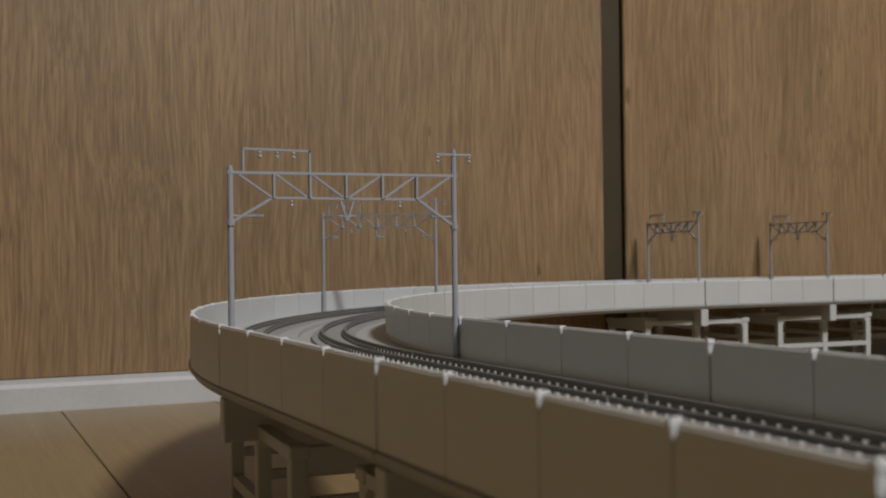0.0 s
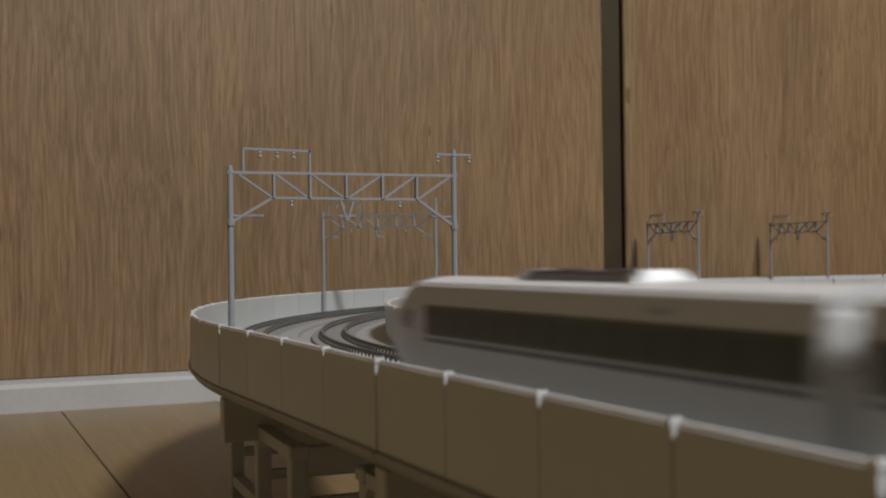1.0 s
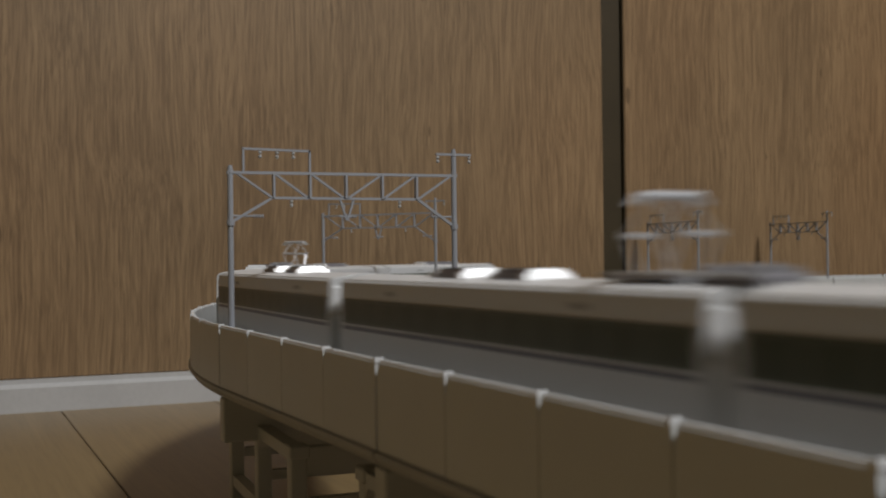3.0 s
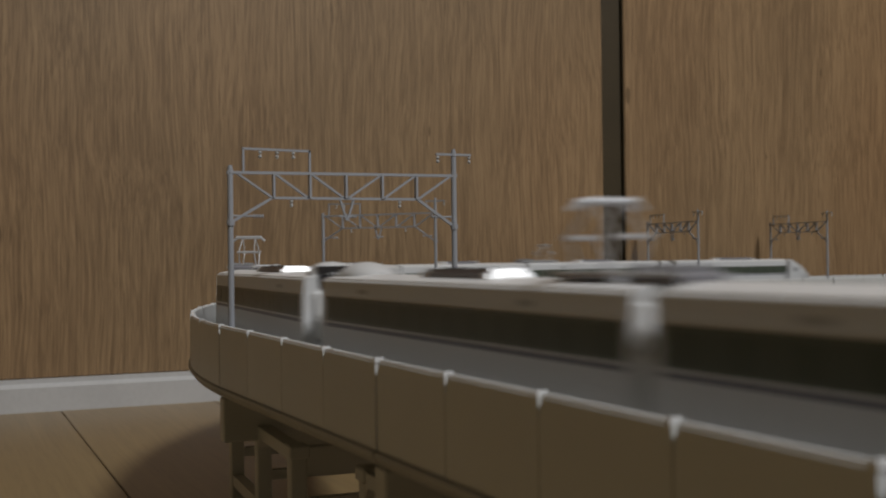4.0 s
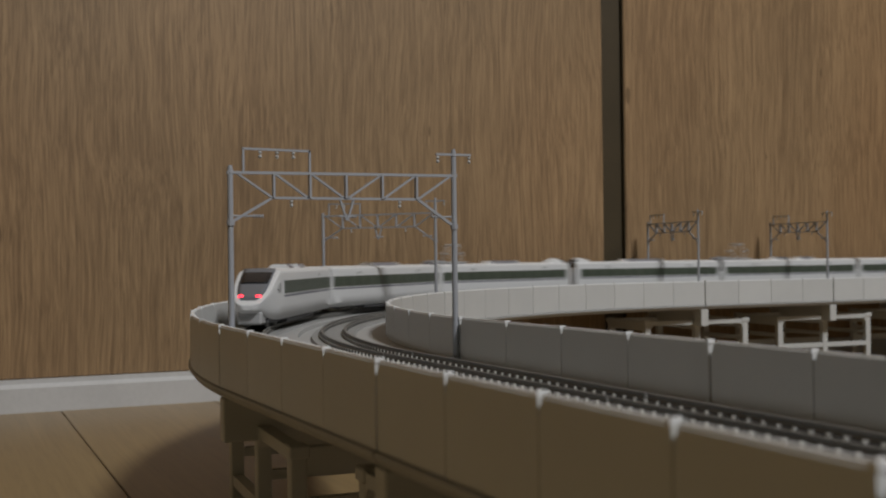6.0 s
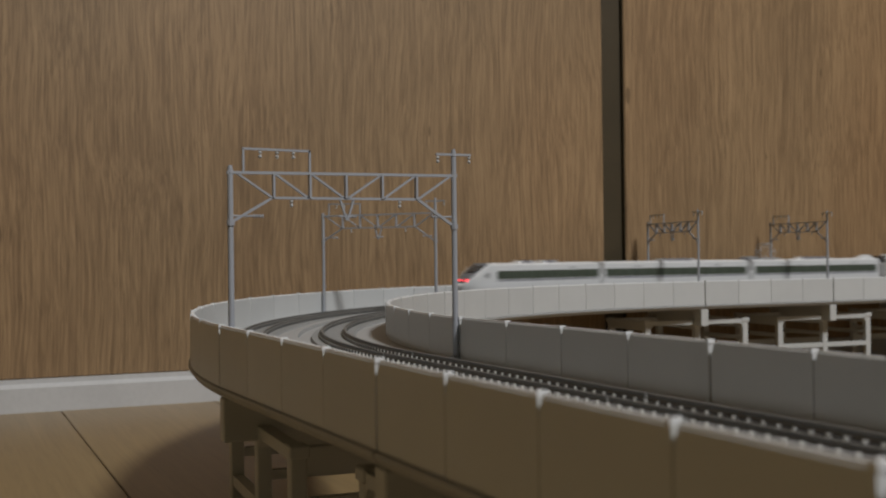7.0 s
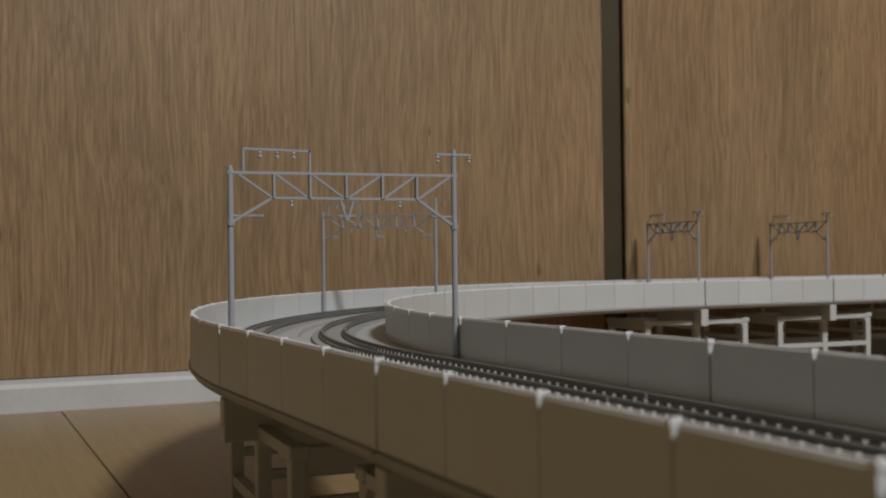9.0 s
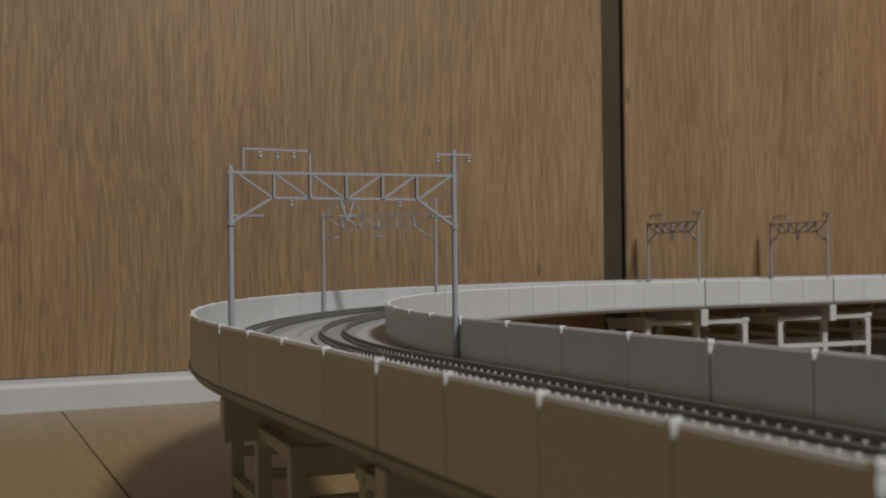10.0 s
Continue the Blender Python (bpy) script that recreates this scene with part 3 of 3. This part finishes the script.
def car_body(cab_front, cab_rear, humps=()):
    x0 = -LONG / 2 + (NOSE_IN if cab_rear else HUMP_IN if -1 in humps else 0)
    x1 = LONG / 2 - (NOSE_IN if cab_front else HUMP_IN if 1 in humps else 0)
    base = outline(HALF, BOTTOM, SHOULDER, TOPZ)

    def ring(x, f=0.0):
        if f <= 0:
            return [(x, y, z) for y, z in base]
        top = nose_drop(f)
        sc = 1 - 0.30 * f ** 2.6
        out = []
        for y, z in base:
            low_z = BOTTOM + 0.0042 * f ** 2          # the chin rises towards the tip
            if z > SHOULDER:                          # the roof's crown flattens into the cab front
                z = SHOULDER + (z - SHOULDER) * (1 - min(1.0, 6 * f))
            zz = low_z + (z - BOTTOM) * (top - low_z) / (TOPZ - BOTTOM)
            round_ = 1 - 0.50 * f ** 1.5 * min(1.0, max(0.0, (-0.0115 - zz) / 0.0105)) ** 2
            out.append((x, y * sc * round_, zz))
        return out

    def blunt(x, out, k):
        """A smaller ring before the tip, to round the chin."""
        mid = -0.0197
        return [(x + out, y * k, mid + (z - mid) * k) for _, y, z in ring(x, 1.0)]

    st = []
    if cab_rear:
        st += [(x0 + CAB * (1 - f), f) for f in (1, 0.96, 0.85, 0.7, 0.55, 0.4, 0.27, 0.15, 0.06)]
    else:
        st += [(x0, 0)]
    if cab_rear:
        st += [(x0 + CAB, 0)]
    if cab_front:
        st += [(x1 - CAB, 0)] + [(x1 - CAB * (1 - f), f) for f in (0.06, 0.15, 0.27, 0.4, 0.55, 0.7, 0.85, 0.96, 1)]
    else:
        st += [(x1, 0)]
    rings = [ring(x, f) for x, f in st]
    if cab_rear:
        rings = [blunt(x0, -0.0016, 0.45), blunt(x0, -0.0011, 0.78), blunt(x0, -0.0005, 0.93)] + rings
    if cab_front:
        rings += [blunt(x1, 0.0005, 0.93), blunt(x1, 0.0011, 0.78), blunt(x1, 0.0016, 0.45)]
    return loft(rings)


def cab_parts(th, sign):
    """Windscreen, mask and lamps on the sloping front at the end with that sign of x."""
    tip = sign * (LONG / 2 - NOSE_IN)

    def cab_x(f):
        return tip - sign * CAB * (1 - f)

    def patch(name, f0, f1, w0, w1, mat, lift, label="", n=9):
        bm = bmesh.new()
        rows = []
        for i in range(n + 1):
            f = f0 + (f1 - f0) * i / n
            w = (w1 + (w0 - w1) * max(0.0, 1 - (i / n) ** 3.5) ** 0.6) * HALF
            z = cab_top(max(f, 0.0))
            cross = []
            for k in range(7):
                y = w * (k / 3 - 1)
                sag = 0.0003 * (y / HALF) ** 2
                cross.append((cab_x(f) + sign * lift * 0.7, y, z + lift - sag))
            rows.append(cross)
        v = [[bm.verts.new(p) for p in r] for r in rows]
        lo = [[bm.verts.new((p[0] - sign * 0.001, p[1], p[2] - 0.0012)) for p in r] for r in rows]
        for a in range(n):
            for b in range(6):
                bm.faces.new((v[a][b], v[a][b + 1], v[a + 1][b + 1], v[a + 1][b]))
                bm.faces.new((lo[a][b], lo[a + 1][b], lo[a + 1][b + 1], lo[a][b + 1]))
        for a in range(n):
            bm.faces.new((v[a][0], v[a + 1][0], lo[a + 1][0], lo[a][0]))
            bm.faces.new((v[a][6], lo[a][6], lo[a + 1][6], v[a + 1][6]))
        for b in range(6):
            bm.faces.new((v[0][b], lo[0][b], lo[0][b + 1], v[0][b + 1]))
            bm.faces.new((v[n][b], v[n][b + 1], lo[n][b + 1], lo[n][b]))
        bmesh.ops.recalc_face_normals(bm, faces=bm.faces)
        return part(name, bm, mat, th, label, True)

    patch("cab_mask", 0.0, 0.95, 0.74, 0.34, M_MASK, 0.00025, "grey mask round the windscreen")
    patch("windscreen", 0.13, 0.50, 0.66, 0.60, M_SCREEN, 0.0005, "dark raked windscreen")
    for sy in (-1, 1):
        bm = bmesh.new()
        bmesh.ops.create_uvsphere(bm, u_segments=12, v_segments=8, radius=0.001,
                                  matrix=Matrix.Translation((cab_x(0.86), sy * HALF * 0.40, cab_top(0.86) + 0.0002)) @ Matrix.Diagonal((0.75, 1.4, 0.75, 1)))
        part("tail_lamp" if sign < 0 else "head_lamp", bm, M_RED if (sign < 0 and th.get("tail")) else M_INSUL, th, smooth=True)
        # side cab window
        bm = bmesh.new()
        y0 = sy * HALF * 0.955
        pts = [(cab_x(0.02), -0.0098), (cab_x(0.16), -0.0094), (cab_x(0.30), -0.0118), (cab_x(0.18), -0.0134), (cab_x(0.03), -0.0136)]
        a = [bm.verts.new((x, y0, z)) for x, z in pts]
        b = [bm.verts.new((x, sy * (HALF + 0.00012), z)) for x, z in pts]
        for c in range(5):
            bm.faces.new((a[c], a[(c + 1) % 5], b[(c + 1) % 5], b[c]))
        bm.faces.new(a[::-1]), bm.faces.new(b)
        bmesh.ops.recalc_face_normals(bm, faces=bm.faces)
        part("cab_side_window", bm, M_SKIRT, th)
    # coupler cover and snow plough under the nose
    part("skirt", box(min(tip - sign * 0.0016, tip - sign * 0.014), max(tip - sign * 0.0016, tip - sign * 0.014), -HALF * 0.55, HALF * 0.55, BOTTOM - 0.0014, BOTTOM + 0.0044, 0.0008), M_SKIRT, th)


def cab_hump(th, sign):
    """The raised cab over a flat gangway end: a white dome with a dark windscreen towards the end."""
    end = sign * (LONG / 2 - HUMP_IN)
    rings = []
    for d, h, w in ((0.0012, 0.0002, 0.0066), (0.0030, 0.0020, 0.0070), (0.0055, 0.0031, 0.0068), (0.0095, 0.0031, 0.0064), (0.0135, 0.0021, 0.0056), (0.0175, 0.0004, 0.0040)):
        x = end - sign * d
        rings.append([(x, w * math.cos(math.pi * i / 8), TOPZ - 0.0012 + (h + 0.0012) * math.sin(math.pi * i / 8)) for i in range(9)])
    part("cab_roof", loft(rings), M_WHITE, th, "", True)
    bm = bmesh.new()
    ws = []
    for d, z, w in ((0.0006, TOPZ - 0.0040, 0.0052), (0.0006, TOPZ - 0.0004, 0.0054), (0.0034, TOPZ + 0.0019, 0.0052)):
        ws.append([bm.verts.new((end - sign * d + sign * k, y, z)) for k in (0.0008, -0.0008) for y in ((-w, w) if k > 0 else (w, -w))])
    for a, b in zip(ws, ws[1:]):
        for c in range(4):
            bm.faces.new((a[c], a[(c + 1) % 4], b[(c + 1) % 4], b[c]))
    bm.faces.new(ws[0][::-1]), bm.faces.new(ws[-1])
    bmesh.ops.recalc_face_normals(bm, faces=bm.faces)
    part("cab_windscreen", bm, M_SCREEN, th, "dark windscreen above the gangway")
    xa, xb = sorted((end - sign * 0.0004, end + sign * 0.0014))
    # lamp light on the door is put into its brighter white
    part("end_door", box(xa, xb, -0.0066, 0.0066, BOTTOM + 0.0050, TOPZ - 0.0046, 0.0006), M_LIT_WHITE, th, "white gangway door, brightened as if lamp-lit")


def cooler(th, x, long_, wide=0.0048, high=0.0017):
    """A roof cooler: grey housing, sloping bright metal ends, two fan grilles."""
    z0, z1, sl = TOPZ - 0.0008, TOPZ + high, 0.0017

    def block(xa, xb, slope_a, slope_b, mat, name, parent, grow=0.0):
        bm = bmesh.new()
        w0, w1 = wide + grow, wide * 0.86 + grow
        lo = [(xa, -w0), (xb, -w0), (xb, w0), (xa, w0)]
        hi = [(xa + slope_a, -w1), (xb - slope_b, -w1), (xb - slope_b, w1), (xa + slope_a, w1)]
        a = [bm.verts.new((px_, y, z0)) for px_, y in lo]
        b = [bm.verts.new((px_, y, z1 + grow)) for px_, y in hi]
        for c in range(4):
            bm.faces.new((a[c], a[(c + 1) % 4], b[(c + 1) % 4], b[c]))
        bm.faces.new(a[::-1]), bm.faces.new(b)
        bmesh.ops.recalc_face_normals(bm, faces=bm.faces)
        bmesh.ops.bevel(bm, geom=list(bm.edges), offset=0.0008, segments=4, affect="EDGES")
        return part(name, bm, mat, parent)

    unit = block(x - long_ / 2, x + long_ / 2, sl, sl, M_UNIT, "roof_cooler", th)
    block(x - long_ / 2 - 0.0003, x - long_ / 2 + 0.0042, sl, 0.0, M_ENDCAP, "cooler_end", unit, 0.00012)
    block(x + long_ / 2 - 0.0042, x + long_ / 2 + 0.0003, 0.0, sl, M_ENDCAP, "cooler_end", unit, 0.00012)
    for i in (-1, 1):
        part("fan_grille", rod((x + i * long_ * 0.2, 0, z1 - 0.0002), (x + i * long_ * 0.2, 0, z1 + 0.0002), wide * 0.55, 14), M_UNDER, unit)


def pantograph(th, x):
    base = part("pantograph_base", box(x - 0.0085, x + 0.0085, -0.0050, 0.0050, TOPZ + 0.0004, TOPZ + 0.0013, 0.0003), M_GEAR, th)
    for i in (-1, 1):
        for j in (-1, 1):
            part("insulator", rod((x + i * 0.007, j * 0.0042, TOPZ - 0.0006), (x + i * 0.007, j * 0.0042, TOPZ + 0.0006), 0.0008, 8), M_INSUL, base)
    z0, zk, zt = TOPZ + 0.0013, TOPZ + 0.0070, TOPZ + 0.0128
    for sy in (-1, 1):
        for sx in (-1, 1):
            part("lower_arm", rod((x + sx * 0.0035, sy * 0.0032, z0), (x + sx * 0.0072, sy * 0.0030, zk), 0.0003, 6), M_METAL, th)
            part("upper_arm", rod((x + sx * 0.0072, sy * 0.0030, zk), (x, sy * 0.0024, zt), 0.00026, 6), M_METAL, th)
    for sx in (-1, 1):
        part("knee_bar", rod((x + sx * 0.0072, -0.0036, zk), (x + sx * 0.0072, 0.0036, zk), 0.00042, 6), M_METAL, th)
    for sx in (-1, 1):
        bm = bmesh.new()
        add_rod(bm, (x + sx * 0.0013, -0.0048, zt), (x + sx * 0.0013, 0.0048, zt), 0.0006, 8)
        for sy in (-1, 1):
            add_rod(bm, (x + sx * 0.0013, sy * 0.0046, zt), (x + sx * 0.0013, sy * 0.0062, zt - 0.0014), 0.0004, 6)
        part("contact_strip", bm, M_METAL, th)
    # roof gear before the pantograph
    part("roof_equipment", box(x - 0.0245, x - 0.0110, -0.0042, 0.0042, TOPZ - 0.0004, TOPZ + 0.0016, 0.0005), M_UNIT, th)
    for dx, wide, high in ((-0.0225, 0.0011, 0.0024), (-0.0192, 0.0008, 0.0028), (-0.0158, 0.0012, 0.0022), (-0.0125, 0.0008, 0.0027)):
        for sy in (-1, 1):
            part("roof_box", box(x + dx - wide, x + dx + wide, sy * 0.0022 - 0.0012, sy * 0.0022 + 0.0012, TOPZ + 0.0010, TOPZ + high, 0.0003), M_GEAR, th)
    for sy in (-1, 1):
        part("roof_cable", rod((x - 0.024, sy * 0.0046, TOPZ + 0.0012), (x + 0.0105, sy * 0.0046, TOPZ + 0.0012), 0.00035, 6), M_INSUL, th)


def bogie(th, x):
    bm = box(x - 0.0115, x + 0.0115, -0.0062, 0.0062, Z_RAIL - EYE + 0.0018, BOTTOM + 0.0012, 0.0004)
    bg = part("bogie", bm, M_UNDER, th)
    for sx in (-1, 1):
        for sy in (-1, 1):
            part("wheel", rod((x + sx * 0.007, sy * 0.0040, Z_RAIL - EYE + 0.0030), (x + sx * 0.007, sy * 0.0051, Z_RAIL - EYE + 0.0030), 0.0030, 16), M_RAIL, bg)


def rail_car(label, cab_front=False, cab_rear=False, coolers=((0.0, 0.034),), panto=None, tail=False, humps=()):
    """A car about its middle, x forward; heights from the eye's level."""
    th = empty("train_car", pose(0, 0, EYE), label, "model train car", "cars of the train")
    if tail:
        th["tail"] = True
    body = part("body", car_body(cab_front, cab_rear, humps), M_WHITE, th, "", True)
    ends = [-LONG / 2 + (CAB + NOSE_IN if cab_rear else HUMP_IN + 0.0004 if -1 in humps else 0.0004),
            LONG / 2 - (CAB + NOSE_IN if cab_front else HUMP_IN + 0.0004 if 1 in humps else 0.0004)]
    rim = HALF * 0.97 - 0.0008
    ys = [rim * k / 6 for k in range(-6, 7)]
    arch = [(y, SHOULDER + (TOPZ - SHOULDER) * math.sin((1 - abs(y) / rim) * math.pi / 2) + 0.00022) for y in ys]
    ring = arch + [(y, SHOULDER - 0.0004) for y in (rim, -rim)]
    # added skin, brighter than the body: light from above put into the colour
    part("roof", loft([[(x, y, z) for y, z in ring] for x in ends]), M_LIT_WHITE, th, "roof skin, white brightened to stand for lamp light")
    me = body.data
    for p in me.polygons:
        if (abs(p.normal.x) > 0.9 and not (cab_front or cab_rear)) or len(p.vertices) > 4:
            p.use_smooth = False
    x0 = -LONG / 2 + (CAB + NOSE_IN + 0.0065 if cab_rear else 0.0062 if -1 in humps else 0.0018)
    x1 = LONG / 2 - (CAB + NOSE_IN + 0.0065 if cab_front else 0.0062 if 1 in humps else 0.0018)
    for sy in (-1, 1):
        band = part("window_band", box(x0, x1, min(sy * HALF * 0.96, sy * (HALF + 0.00008)), max(sy * HALF * 0.96, sy * (HALF + 0.00008)), -0.0144, -0.0086), M_BAND, th, "dark continuous window band")
        n = 12
        wl = (x1 - x0) / n
        for i in range(n):
            a = x0 + wl * i + wl * 0.10
            part("window_pane", box(a, a + wl * 0.80, min(sy * HALF, sy * (HALF + 0.00016)), max(sy * HALF, sy * (HALF + 0.00016)), -0.0138, -0.0093), M_GLASS, band)
        part("stripe", box(x0, x1, min(sy * HALF * 0.96, sy * (HALF + 0.00008)), max(sy * HALF * 0.96, sy * (HALF + 0.00008)), -0.0158, -0.0149), M_STRIPE, th)
        for x, cab in ((-LONG / 2 + 0.0310, cab_rear), (LONG / 2 - 0.0310, cab_front)):
            if not cab:
                part("side_sign", box(x - 0.0022, x + 0.0022, min(sy * HALF * 0.95, sy * (HALF * 0.985 + 0.0001)), max(sy * HALF * 0.95, sy * (HALF * 0.985 + 0.0001)), -0.0074, -0.0064), M_SKIRT, th)
        for x, cab in ((-LONG / 2 + 0.0062, cab_rear), (LONG / 2 - 0.0062, cab_front)):
            if not cab:
                part("side_door", box(x - 0.0033, x + 0.0033, min(sy * HALF * 0.96, sy * (HALF + 0.00006)), max(sy * HALF * 0.96, sy * (HALF + 0.00006)), -0.0232, -0.0184, 0.00005), M_WHITE, th)
        part("underfloor_gear", box(-0.030, 0.030, min(sy * 0.0035, sy * 0.0082), max(sy * 0.0035, sy * 0.0082), Z_RAIL - EYE + 0.0012, BOTTOM + 0.0006, 0.0004), M_UNDER, th)
    for sx, cab in ((-1, cab_rear), (1, cab_front)):
        if cab:
            cab_parts(th, sx)
        elif sx not in humps:
            xa, xb = sorted((sx * (LONG / 2 - 0.0005), sx * (LONG / 2 + 0.0021)))
            part("gangway", box(xa, xb, -0.0052, 0.0052, BOTTOM + 0.0010, -0.0068, 0.0005), M_BELLOWS, th)
            # upper end face in brighter white, standing for the part the lamp reaches
            part("end_frame", box(*sorted((sx * (LONG / 2 - 0.0006), sx * (LONG / 2 + 0.0005))), -0.0087, 0.0087, -0.0140, -0.0060, 0.0003), M_LIT_WHITE, th)
            # added block in the lower gap, standing for the next car's shadow there
            part("gap_shade_block", box(xa, xb, -0.0094, 0.0094, BOTTOM + 0.0008, -0.0128, 0.0006), M_GAP_SHADE, th)
    for x, l in coolers:
        cooler(th, x, l)
    for sx in humps:
        cab_hump(th, sx)
    if panto is not None:
        pantograph(th, panto)
    bogie(th, -LONG / 2 + 0.023)
    bogie(th, LONG / 2 - 0.023)
    return th


M_BAND = material("band_black", (0.092, 0.106, 0.082), 0.34, vary=0.15)
ONE = ((-0.001, 0.040),)
CARS = [
    rail_car("white leading train car with sloping cab and dark window band", cab_front=True, coolers=((-0.008, 0.040),)),
    rail_car("white train car with raised pantograph and dark window band", coolers=((-0.002, 0.034),), panto=-0.0485),
    rail_car("white train car with one roof cooler, dark window band", coolers=ONE),
    rail_car("white train car with two roof coolers, dark window band", coolers=((-0.0135, 0.018), (0.0130, 0.018))),
    rail_car("white train car with raised pantograph and two roof coolers", coolers=((-0.0060, 0.018), (0.0200, 0.018)), panto=-0.0485),
    rail_car("white train car with raised cab at its flat coupled end", humps=(-1,), coolers=ONE),
    rail_car("white flat-ended train car with raised cab and pantograph", humps=(1,), coolers=((0.000, 0.034),), panto=-0.0485),
    rail_car("white train car with one roof cooler, dark window band", coolers=((0.0035, 0.038),)),
    rail_car("white tail car with sloping cab and glowing red lamps", cab_rear=True, coolers=((-0.0045, 0.017), (0.0195, 0.017)), tail=True),
]


def first_gap(t):
    """Where the gap behind the leading car stands at t."""
    return SA + SB * t + SC * t * t


def motions():
    """Each car rides on its two bogies along the outer track."""
    for i, car in enumerate(CARS):
        rows = []
        for k in range(101):
            t = k / 10
            mid = first_gap(t) - PITCH / 2 + PITCH * i
            sf, sb = mid - LONG / 2 + 0.023, mid + LONG / 2 - 0.023
            f, b = on_track(sf, TRACK_OUT), on_track(sb, TRACK_OUT)
            zf, zb = sag(sf, TRACK_OUT), sag(sb, TRACK_OUT)
            d = f - b
            c = (f + b) / 2
            turn = Matrix.Rotation(math.atan2(d.y, d.x), 4, "Z") @ Matrix.Rotation(-math.atan2(zf - zb, d.length), 4, "Y")
            rows.append((t, pose(c.x, c.y, EYE + (zf + zb) / 2) @ turn))
        walk(car, rows)


motions()
